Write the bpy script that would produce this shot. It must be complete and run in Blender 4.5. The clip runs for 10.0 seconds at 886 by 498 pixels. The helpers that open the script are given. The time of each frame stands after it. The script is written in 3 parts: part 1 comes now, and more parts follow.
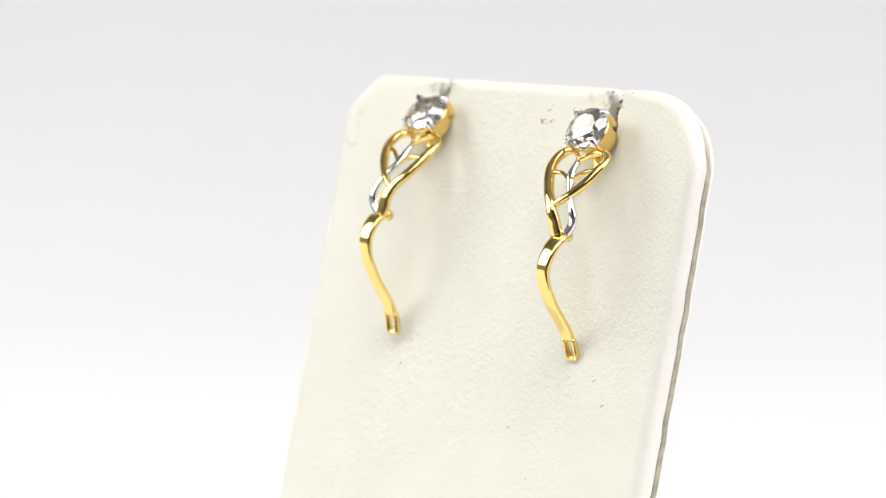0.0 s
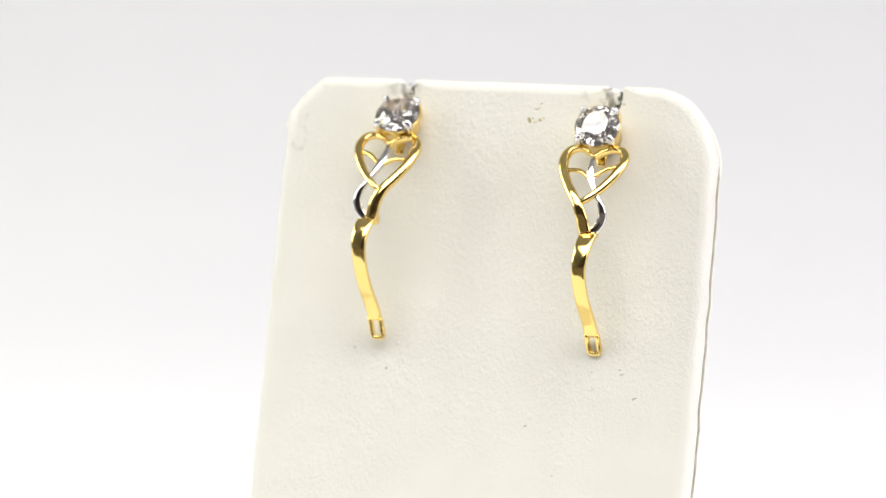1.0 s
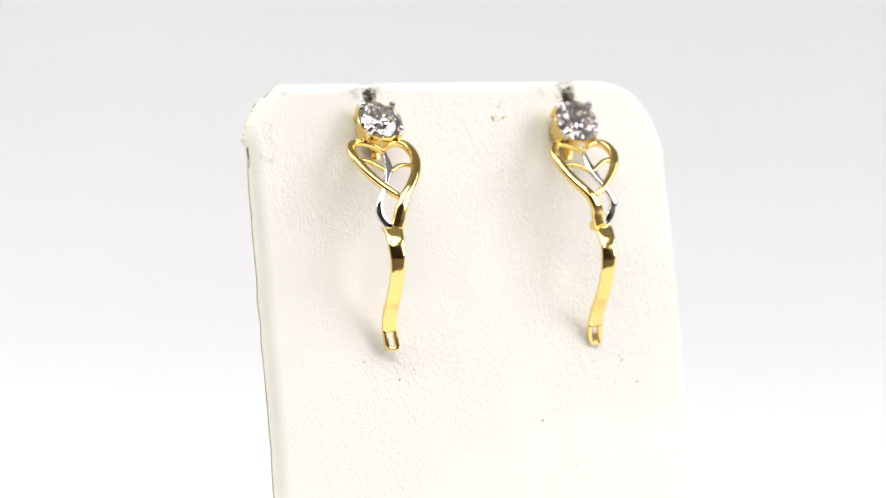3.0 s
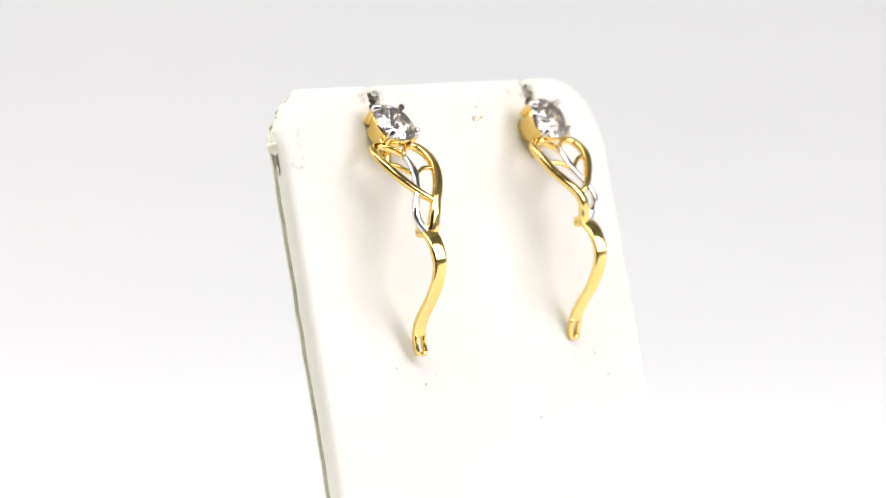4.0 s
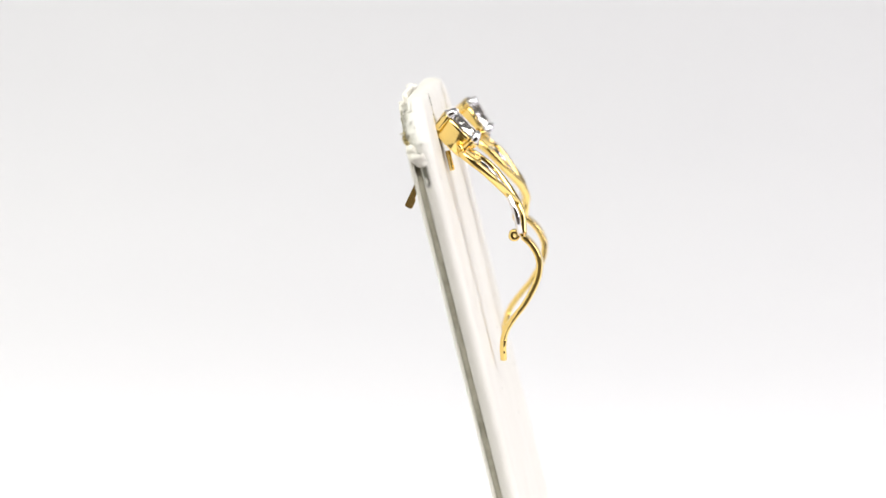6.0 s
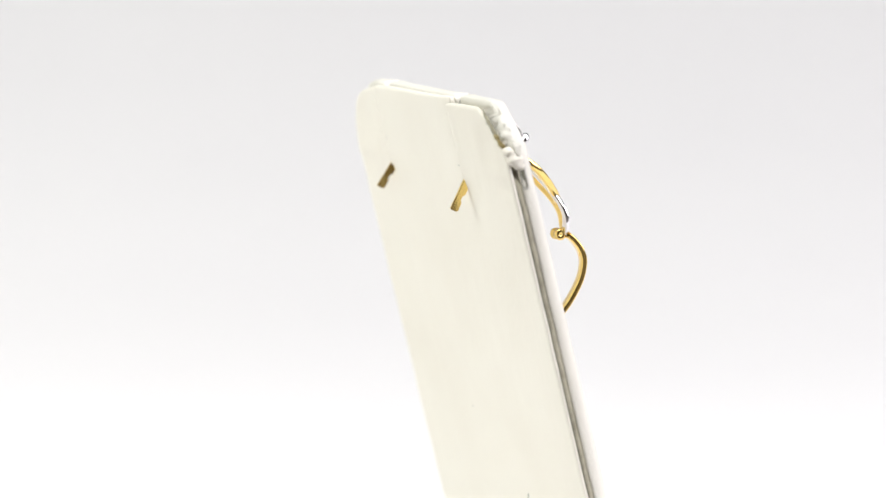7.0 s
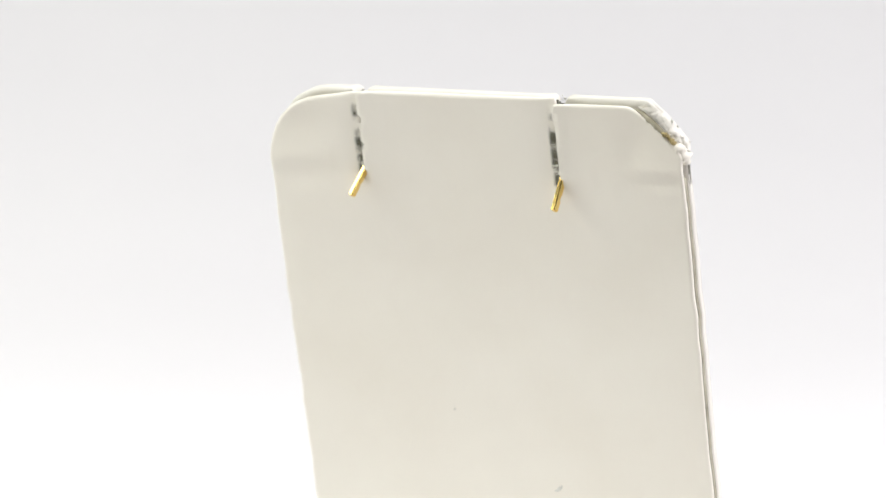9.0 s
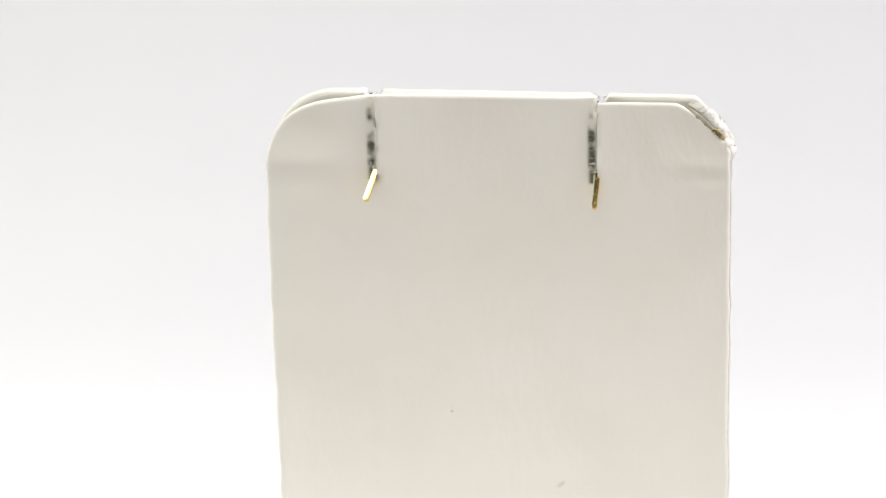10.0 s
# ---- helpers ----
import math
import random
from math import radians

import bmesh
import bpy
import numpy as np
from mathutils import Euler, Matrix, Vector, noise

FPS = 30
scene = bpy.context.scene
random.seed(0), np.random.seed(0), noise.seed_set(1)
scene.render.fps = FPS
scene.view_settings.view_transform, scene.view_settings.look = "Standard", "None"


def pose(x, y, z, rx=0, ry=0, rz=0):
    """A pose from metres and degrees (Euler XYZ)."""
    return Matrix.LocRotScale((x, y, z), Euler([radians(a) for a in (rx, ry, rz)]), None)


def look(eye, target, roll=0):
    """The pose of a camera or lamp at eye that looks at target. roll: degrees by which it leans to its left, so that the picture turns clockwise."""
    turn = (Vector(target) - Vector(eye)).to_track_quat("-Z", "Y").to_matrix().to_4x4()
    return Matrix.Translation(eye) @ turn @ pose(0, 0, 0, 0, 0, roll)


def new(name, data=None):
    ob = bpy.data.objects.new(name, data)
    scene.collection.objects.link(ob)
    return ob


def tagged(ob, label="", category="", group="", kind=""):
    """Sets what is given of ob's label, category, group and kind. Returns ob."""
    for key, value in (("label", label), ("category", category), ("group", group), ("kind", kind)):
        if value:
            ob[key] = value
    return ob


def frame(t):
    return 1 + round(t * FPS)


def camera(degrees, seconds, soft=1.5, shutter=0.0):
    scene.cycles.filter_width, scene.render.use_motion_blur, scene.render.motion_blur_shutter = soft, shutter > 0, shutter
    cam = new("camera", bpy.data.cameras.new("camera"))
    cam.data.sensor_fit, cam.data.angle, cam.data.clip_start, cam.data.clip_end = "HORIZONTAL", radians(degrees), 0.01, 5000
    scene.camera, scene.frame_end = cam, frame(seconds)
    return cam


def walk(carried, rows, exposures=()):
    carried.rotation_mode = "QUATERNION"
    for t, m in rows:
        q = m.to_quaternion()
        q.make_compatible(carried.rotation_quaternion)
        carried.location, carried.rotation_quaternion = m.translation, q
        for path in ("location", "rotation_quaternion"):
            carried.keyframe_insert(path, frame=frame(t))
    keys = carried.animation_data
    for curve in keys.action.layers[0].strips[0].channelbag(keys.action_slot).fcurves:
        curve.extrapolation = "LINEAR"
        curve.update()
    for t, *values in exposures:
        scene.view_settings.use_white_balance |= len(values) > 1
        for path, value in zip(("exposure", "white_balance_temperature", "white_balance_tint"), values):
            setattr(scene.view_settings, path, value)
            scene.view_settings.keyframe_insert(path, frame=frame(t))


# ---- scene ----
LENS = 15.99
cam = camera(LENS, 10.0, soft=1.35)
PITCH, ROLL = radians(6.315), 0.768
EYE = Vector((-0.00466, -0.29864, 0.080))
AIM = EYE + Vector((0, math.cos(PITCH), -math.sin(PITCH)))
cam.data.dof.use_dof, cam.data.dof.focus_distance, cam.data.dof.aperture_fstop = True, 0.290, 29
walk(cam, [(0.0, look(EYE, AIM, ROLL)), (10.0, look(EYE, AIM, ROLL))])

# ---- light: a dim studio, one soft box on either side and one overhead ----
world = bpy.data.worlds.new("studio_world")
world.use_nodes = True
scene.world = world
world.node_tree.nodes["Background"].inputs[0].default_value = (0.9, 0.95, 1.0, 1)
world.node_tree.nodes["Background"].inputs[1].default_value = 0.05


def soft_box(name, eye, target, w, h, watts, colour):
    d = bpy.data.lights.new(name, "AREA")
    d.shape, d.size, d.size_y, d.energy, d.color = "RECTANGLE", w, h, watts, colour
    ob = new(name, d)
    ob.matrix_world = look(eye, target)
    return ob


soft_box("soft_box_right", (0.65, -0.19, 0.40), (-0.05, 0.02, 0.05), 0.52, 0.52, 3.9, (1.0, 0.97, 1.08))
soft_box("soft_box_left", (-0.66, 0.02, 0.42), (-0.05, 0.13, 0.03), 0.44, 0.44, 2.65, (0.965, 1.0, 0.935))
soft_box("soft_box_top", (-0.04, -0.37, 0.80), (-0.02, 0.06, 0.0), 0.95, 0.46, 6.6, (0.985, 0.99, 0.985))
scene.view_settings.exposure = 0.30


# ---- materials ----
def material(name, colour, rough, metal=0.0, colour2=None, scale=800.0, bump=0.0, bump_scale=2000.0, bump_mm=0.05,
             fine=0.0, fine_scale=9000.0, ior=1.5, rough2=None, stretch=(1, 1, 1), patchy=0.0, creased=False):
    m = bpy.data.materials.new(name)
    m.use_nodes = True
    nt = m.node_tree
    n, l = nt.nodes, nt.links
    p = n["Principled BSDF"]
    p.inputs["Metallic"].default_value = metal
    p.inputs["Roughness"].default_value = rough
    p.inputs["IOR"].default_value = ior
    tc = n.new("ShaderNodeTexCoord")
    nz = n.new("ShaderNodeTexNoise")
    nz.inputs["Scale"].default_value, nz.inputs["Detail"].default_value = scale, 6
    l.new(tc.outputs["Object"], nz.inputs["Vector"])
    mix = n.new("ShaderNodeMix")
    mix.data_type = "RGBA"
    ramp = n.new("ShaderNodeMapRange")
    ramp.inputs[1].default_value, ramp.inputs[2].default_value = 0.35, 0.7
    l.new(nz.outputs["Fac"], ramp.inputs[0])
    l.new(ramp.outputs[0], mix.inputs[0])
    mix.inputs[6].default_value = (*colour, 1)
    mix.inputs[7].default_value = (*(colour2 or colour), 1)
    l.new(mix.outputs[2], p.inputs["Base Color"])
    if rough2 is not None:
        rr = n.new("ShaderNodeMapRange")
        rr.inputs[1].default_value, rr.inputs[2].default_value = 0.35, 0.65
        rr.inputs[3].default_value, rr.inputs[4].default_value = rough, rough2
        l.new(nz.outputs["Fac"], rr.inputs[0])
        l.new(rr.outputs[0], p.inputs["Roughness"])
    last = None
    for strength, sc in ((bump, bump_scale), (fine, fine_scale)):
        if strength:
            t = n.new("ShaderNodeTexNoise")
            t.inputs["Scale"].default_value, t.inputs["Detail"].default_value = sc, 5
            t.inputs["Distortion"].default_value = 0.6
            mp = n.new("ShaderNodeMapping")
            mp.inputs["Scale"].default_value = stretch
            l.new(tc.outputs["Object"], mp.inputs["Vector"])
            l.new(mp.outputs[0], t.inputs["Vector"])
            b = n.new("ShaderNodeBump")
            b.inputs["Strength"].default_value, b.inputs["Distance"].default_value = strength, bump_mm * 0.001
            height = t.outputs["Fac"]
            if creased:
                # narrow winding creases between flat pads
                for op, k in (("SUBTRACT", 0.5), ("ABSOLUTE", 0.0), ("MULTIPLY", 6.0), ("MINIMUM", 1.0)):
                    c = n.new("ShaderNodeMath")
                    c.operation = op
                    c.inputs[1].default_value = k
                    l.new(height, c.inputs[0])
                    height = c.outputs[0]
            if patchy:
                # the grain is worn smooth in places
                pz = n.new("ShaderNodeTexNoise")
                pz.inputs["Scale"].default_value, pz.inputs["Detail"].default_value = patchy, 3
                l.new(tc.outputs["Object"], pz.inputs["Vector"])
                pr = n.new("ShaderNodeMapRange")
                pr.inputs[1].default_value, pr.inputs[2].default_value = 0.38, 0.66
                pr.inputs[3].default_value, pr.inputs[4].default_value = 0.04, 1.25
                l.new(pz.outputs["Fac"], pr.inputs[0])
                mu = n.new("ShaderNodeMath")
                mu.operation = "MULTIPLY"
                l.new(height, mu.inputs[0])
                l.new(pr.outputs[0], mu.inputs[1])
                height = mu.outputs[0]
            l.new(height, b.inputs["Height"])
            if last:
                l.new(last.outputs[0], b.inputs["Normal"])
            last = b
    if last:
        l.new(last.outputs[0], p.inputs["Normal"])
    return m


LEATHER = material("white_leatherette", (0.77, 0.745, 0.665), 0.47, colour2=(0.735, 0.71, 0.63), scale=160, bump=0.2, bump_scale=700,
                   bump_mm=0.12, fine=0.3, fine_scale=2200, stretch=(1.0, 1, 0.7), patchy=60, creased=True)
BACKING = material("white_backing_card", (0.86, 0.825, 0.73), 0.6, colour2=(0.825, 0.785, 0.685), scale=70, bump=0.42, bump_scale=75,
                   bump_mm=0.9, fine=0.05, fine_scale=1100, stretch=(1, 1, 0.55))
CARD_EDGE = material("grey_board_core", (0.46, 0.43, 0.33), 0.9, colour2=(0.29, 0.27, 0.20), scale=900, bump=0.6, bump_scale=3000)
FRAY = material("frayed_fibre", (0.74, 0.73, 0.66), 0.85, colour2=(0.48, 0.48, 0.41), scale=1800, bump=0.6, bump_scale=4000, bump_mm=0.1)
SLIT_DARK = material("dark_slit_lumps", (0.045, 0.047, 0.036), 0.9, colour2=(0.24, 0.235, 0.19), scale=1300, bump=0.5, bump_scale=3000)
SMUDGE = material("grey_smudge", (0.46, 0.45, 0.39), 0.9, colour2=(0.26, 0.255, 0.21), scale=1500, bump=0.5, bump_scale=3000)
OLIVE = material("olive_board", (0.42, 0.39, 0.29), 0.9, colour2=(0.24, 0.22, 0.15), scale=1200, bump=0.5, bump_scale=3000)
STAIN = material("glue_stain", (0.50, 0.41, 0.19), 0.8, colour2=(0.33, 0.26, 0.11), scale=2000)
GOLD = material("yellow_gold", (0.94, 0.70, 0.235), 0.08, 1.0, colour2=(0.95, 0.71, 0.26), scale=700, fine=0.06, fine_scale=1700,
                bump_mm=0.05, rough2=0.15)
WHITE_GOLD = material("white_gold", (0.80, 0.79, 0.80), 0.08, 1.0, colour2=(0.84, 0.83, 0.83), scale=700, fine=0.03, fine_scale=1500,
                      bump_mm=0.05, rough2=0.14)
REFLECTOR = material("bright_white_metal", (0.95, 0.93, 0.91), 0.05, 1.0, scale=900)
PAPER = material("white_seamless_paper", (0.805, 0.793, 0.789), 0.8, colour2=(0.785, 0.773, 0.772), scale=6, bump=0.05, bump_scale=300)
PALE = material("pale_studio_wall", (0.70, 0.70, 0.69), 0.8, colour2=(0.67, 0.67, 0.66), scale=3, bump=0.1, bump_scale=60, bump_mm=1)
GREY = material("grey_studio_wall", (0.36, 0.36, 0.355), 0.8, colour2=(0.32, 0.32, 0.315), scale=3, bump=0.1, bump_scale=60, bump_mm=1)
ROOM = material("dark_studio_wall", (0.078, 0.058, 0.044), 0.8, colour2=(0.06, 0.046, 0.036), scale=3, bump=0.1, bump_scale=60, bump_mm=1)


def stone_material():
    m = bpy.data.materials.new("clear_faceted_stone")
    m.use_nodes = True
    n, l = m.node_tree.nodes, m.node_tree.links
    n.remove(n["Principled BSDF"])
    g = n.new("ShaderNodeBsdfGlass")
    g.inputs["Color"].default_value = (1, 0.985, 0.975, 1)
    g.inputs["Roughness"].default_value, g.inputs["IOR"].default_value = 0.0, 2.2
    # a patchy white diffuse share, mixed in to lift the stone's brightness
    d = n.new("ShaderNodeBsdfDiffuse")
    d.inputs["Color"].default_value = (0.97, 0.96, 0.96, 1)
    z = n.new("ShaderNodeTexNoise")
    z.inputs["Scale"].default_value = 900
    r = n.new("ShaderNodeMapRange")
    r.inputs[3].default_value, r.inputs[4].default_value = 0.0, 0.09
    mix = n.new("ShaderNodeMixShader")
    tc = n.new("ShaderNodeTexCoord")
    l.new(tc.outputs["Object"], z.inputs["Vector"])
    l.new(z.outputs["Fac"], r.inputs[0])
    l.new(r.outputs[0], mix.inputs[0])
    l.new(g.outputs[0], mix.inputs[1])
    l.new(d.outputs[0], mix.inputs[2])
    l.new(mix.outputs[0], n["Material Output"].inputs[0])
    return m


def dirt_shade_film(bare, axes):
    """Patchy grey film for dirt and for painted slit darkness; bare is the share of the film that lets the surface
    through.
    """
    m = bpy.data.materials.new("dirt_shade_film")
    m.use_nodes = True
    n, l = m.node_tree.nodes, m.node_tree.links
    p = n["Principled BSDF"]
    p.inputs["Base Color"].default_value, p.inputs["Roughness"].default_value = (0.17, 0.165, 0.12, 1), 0.9
    tc = n.new("ShaderNodeTexCoord")
    sep = n.new("ShaderNodeSeparateXYZ")
    l.new(tc.outputs["Generated"], sep.inputs[0])
    fade = None
    for k in axes:
        a = n.new("ShaderNodeMath")
        a.operation = "PINGPONG"
        a.inputs[1].default_value = 0.5
        l.new(sep.outputs[k], a.inputs[0])
        r = n.new("ShaderNodeMapRange")
        r.interpolation_type = "SMOOTHSTEP"
        r.inputs[1].default_value, r.inputs[2].default_value = 0.0, 0.2 if k == 2 else 0.45
        l.new(a.outputs[0], r.inputs[0])
        if fade is None:
            fade = r
        else:
            mul = n.new("ShaderNodeMath")
            mul.operation = "MULTIPLY"
            l.new(fade.outputs[0], mul.inputs[0])
            l.new(r.outputs[0], mul.inputs[1])
            fade = mul
    z = n.new("ShaderNodeTexNoise")
    z.inputs["Scale"].default_value, z.inputs["Detail"].default_value = 800, 8
    l.new(tc.outputs["Object"], z.inputs["Vector"])
    q = n.new("ShaderNodeMapRange")
    q.inputs[1].default_value, q.inputs[2].default_value = bare, bare + 0.32
    l.new(z.outputs["Fac"], q.inputs[0])
    al = n.new("ShaderNodeMath")
    al.operation = "MULTIPLY"
    l.new(q.outputs[0], al.inputs[0])
    l.new(fade.outputs[0], al.inputs[1])
    sc = n.new("ShaderNodeMath")
    sc.operation = "MULTIPLY"
    sc.inputs[1].default_value = 0.85
    l.new(al.outputs[0], sc.inputs[0])
    l.new(sc.outputs[0], p.inputs["Alpha"])
    return m


STONE = stone_material()
MM = 0.001


def mesh_of(name, bm, mat, smooth=True):
    me = bpy.data.meshes.new(name)
    bmesh.ops.recalc_face_normals(bm, faces=bm.faces)
    for f in bm.faces:
        f.smooth = smooth and f.smooth
    bm.to_mesh(me)
    bm.free()
    me.materials.append(mat)
    return me


def part(name, bm, mat, parent=None, label="", smooth=True):
    ob = new(name, mesh_of(name, bm, mat, smooth))
    if parent:
        ob.parent = parent
    if label:
        tagged(ob, label)
    return ob


# ---- the studio ----
def box_room():
    """Four walls, floor and ceiling that close the place round the set; unseen, toned for what the metal reflects."""
    def slab(name, x0, x1, y0, y1, z0, z1, mat, tone):
        bm = bmesh.new()
        bmesh.ops.create_cube(bm, size=1.0)
        for v in bm.verts:
            v.co = Vector(((x0 + x1) / 2 + v.co.x * (x1 - x0), (y0 + y1) / 2 + v.co.y * (y1 - y0), (z0 + z1) / 2 + v.co.z * (z1 - z0)))
        ob = part(name, bm, mat, smooth=False)
        tagged(ob, f"unseen plain matt {tone} studio " + name.split("_")[0], name.split("_")[0], kind="structure")
    slab("floor", -1.1, 1.1, -1.1, 1.3, -0.10, -0.004, ROOM, "dark brown")
    slab("wall_north", -1.1, 1.1, 1.2, 1.3, -0.004, 1.45, PALE, "pale grey")
    slab("wall_south", -1.1, 1.1, -1.1, -1.0, -0.004, 1.45, ROOM, "dark brown")
    slab("wall_east", 1.0, 1.1, -1.0, 1.2, -0.004, 1.45, GREY, "mid grey")
    slab("wall_west", -1.1, -1.0, -1.0, 1.2, -0.004, 1.45, GREY, "mid grey")
    slab("ceiling", -1.1, 1.1, -1.1, 1.3, 1.45, 1.55, PALE, "pale grey")


def sweep():
    """A roll of white paper that runs over the floor and curves up behind."""
    prof = [(-0.076, 0.0), (0.0, 0.0), (0.25, 0.0)]
    r = 0.80
    for k in range(1, 33):
        a = k / 32 * math.pi / 2
        prof.append((0.25 + r * math.sin(a), r - r * math.cos(a)))
    prof += [(1.05, 1.1), (1.05, 1.4)]
    bm = bmesh.new()
    rings = []
    for y, z in prof:
        rings.append([bm.verts.new((x, y, z)) for x in (-0.95, 0.0, 0.95)])
    for a, b in zip(rings, rings[1:]):
        for i in range(2):
            bm.faces.new((a[i], a[i + 1], b[i + 1], b[i]))
    for f in bm.faces:
        f.smooth = True
    ob = part("backdrop", bm, PAPER)
    tagged(ob, "seamless white paper sweep, brightly lit and shadowless", "backdrop", kind="structure")


box_room()
sweep()

# ---- the turntable's turn: everything on it shares one upright axis at the origin ----
YAW = radians(9.2)
LEAN = radians(14.7)
BASE = Matrix.Rotation(YAW, 4, "Z") @ Matrix.Translation((-0.0001, 0.00041, 0))
FLOOR = -80.0          # level of the floor below the lens, in mm


def place(x, o, z):
    """A point of the stand's upright frame: x along it, o out of its front, z up from the lens' level, all in mm."""
    return Vector((x * MM, -o * MM, (z - FLOOR) * MM))


def front_o(z):
    return -3.69 + 0.2624 * (-23.53 - z)


# ---- display stand ----
def corner(a, c, b, cut):
    """A corner from a to b that would meet in c: cut 0 round, 1 straight."""
    a, b, c = Vector(a), Vector(b), Vector(c)
    c = c.lerp((a + b) / 2, cut)
    return [(*(a * (1 - t) ** 2 + c * 2 * t * (1 - t) + b * t * t), 1.0) for t in (i / 10 for i in range(11))]


def outline(x0, x1, h, left, right, slits, slit_w, slit_d, jitter=0.0, drops=(0.0, 0.0, 0.0)):
    """The stand's outline in its own plane (mm): straight sides, two top corners (width, height, cut) and
    slits from the top; drops lower the stretches between the slits. Rows of x, w, and how far the edge may roll over there."""
    pts = [(x1, 0.0, 1.0)]
    k = 1
    while k * 2.0 < h - right[1] - 1:
        pts.append((x1, k * 2.0, 1.0))
        k += 1
    stops = sorted(slits, reverse=True)
    g3, g2, g1 = [k * min(1.0, slit_w / 0.85) for k in (0.35, 0.15, 0.1)]
    lower = list(drops)
    top = h - lower[0]
    pts += corner((x1, top - right[1]), (x1, top), (x1 - right[0], top), right[2])
    xs = x1 - right[0]
    for j, c in enumerate(stops + [None]):
        top = h - lower[j]
        end = (c + slit_w) if c is not None else x0 + left[0]
        n = max(3, int((xs - end) / 0.8))
        for i in range(1, n):
            x = xs + (end - xs) * i / n
            near = min([abs(x - q) for q in stops] or [9.0])
            pts.append((x, top, min(0.999, 0.3 + 0.23 * near)))
        if c is not None:
            after = h - lower[j + 1]
            pts += [(c + slit_w * 0.75, top - 0.05, g3), (c + slit_w / 2, top - 0.5, g2)]
            for i in range(1, 6):
                d = 0.5 + (slit_d - 0.5) * i / 6
                pts.append((c + slit_w / 2 * (1 - 0.25 * i / 6) + 0.15 * slit_w * math.sin(i * 2.3), h - d, g1))
            pts.append((c, h - slit_d, g1))
            for i in range(5, 0, -1):
                d = 0.5 + (slit_d - 0.5) * i / 6
                pts.append((c - slit_w / 2 * (1 - 0.25 * i / 6) + 0.15 * slit_w * math.sin(i * 2.9), h - d, g1))
            pts += [(c - slit_w / 2, after - 0.5, g2), (c - slit_w * 0.75, after - 0.05, g3)]
            xs = c - slit_w
    pts += corner((x0 + left[0], top), (x0, top), (x0, top - left[1]), left[2])
    k = int((h - left[1] - 1) / 2.0)
    while k > 0:
        pts.append((x0, k * 2.0, 1.0))
        k -= 1
    pts.append((x0, 0.0, 1.0))
    out = []
    for x, w, g in pts:
        if slit_w < 0.3 and g < 0.1:
            x += 0.22 * noise.noise(Vector((x * 0.1, w * 0.9, 6.0)))
        d = jitter * noise.noise(Vector((x * 0.35, w * 0.35, 3.1)))
        out.append((x + (d if g == 1.0 else 0), w + (d if g == 1.0 and w > 0 else 0), g))
    return out


WIDTH0, WIDTH1, TALL = -21.8, 21.8, 64.3
SLITS = (-9.5, 11.5)


def slab_from(pts, rings):
    """A slab whose edge follows pts; rings are rows of (inset, level), from the back cap to the front cap."""
    bm = bmesh.new()
    n = len(pts)
    nor = []
    for i in range(n):
        a, b = Vector(pts[i - 1][:2]), Vector(pts[(i + 1) % n][:2])
        t = (b - a).normalized()
        nor.append(Vector((-t.y, t.x)))
    loops = []
    for inset, level in rings:
        loop = []
        for (x, w, g), m in zip(pts, nor):
            p = Vector((x, w)) + m * inset * g
            loop.append(bm.verts.new((p.x * MM, -level * (1 + 0.42 * (p.x - WIDTH0) / (WIDTH1 - WIDTH0)) * MM, p.y * MM)))
        loops.append(loop)
    for a, b in zip(loops, loops[1:]):
        for i in range(n):
            f = bm.faces.new((a[i], a[(i + 1) % n], b[(i + 1) % n], b[i]))
            f.smooth = True
    for loop in (loops[0], loops[-1]):
        f = bm.faces.new(loop)
        f.smooth = False
    return bm


def lumps(bm, spots, rng):
    """Ragged little scraps: each spot is x, level, w and size in mm."""
    for x, o, w, s in spots:
        got = bmesh.ops.create_icosphere(bm, subdivisions=2 if s < 0.14 else 3, radius=1.0)["verts"]
        turn = Euler((rng.uniform(0, 6), rng.uniform(0, 6), rng.uniform(0, 6))).to_matrix()
        seed = rng.uniform(0, 50)
        st = (rng.uniform(0.2, 0.5), rng.uniform(0.6, 1.3), rng.uniform(0.5, 1.5))
        for v in got:
            q = v.co + Vector((seed, 0, 0))
            d = 1 + 0.75 * noise.noise(q * 1.7) + 0.3 * noise.noise(q * 3.9)
            c = Vector((v.co.x * st[0], v.co.y * st[1], v.co.z * st[2])) * d * s
            c = turn @ c
            v.co = Vector((x * MM, -o * MM, w * MM)) + c * MM
    for f in bm.faces:
        f.smooth = True


def spline(points, steps):
    """A smooth run of points through the given ones."""
    ps = [Vector(p) for p in points]
    ps = [ps[0] * 2 - ps[1]] + ps + [ps[-1] * 2 - ps[-2]]
    out = []
    for i in range(1, len(ps) - 2):
        for k in range(steps):
            t = k / steps
            a, b, c, d = ps[i - 1], ps[i], ps[i + 1], ps[i + 2]
            out.append(0.5 * ((2 * b) + (c - a) * t + (2 * a - 5 * b + 4 * c - d) * t * t + (3 * b - a - 3 * c + d) * t ** 3))
    out.append(ps[-2])
    return out


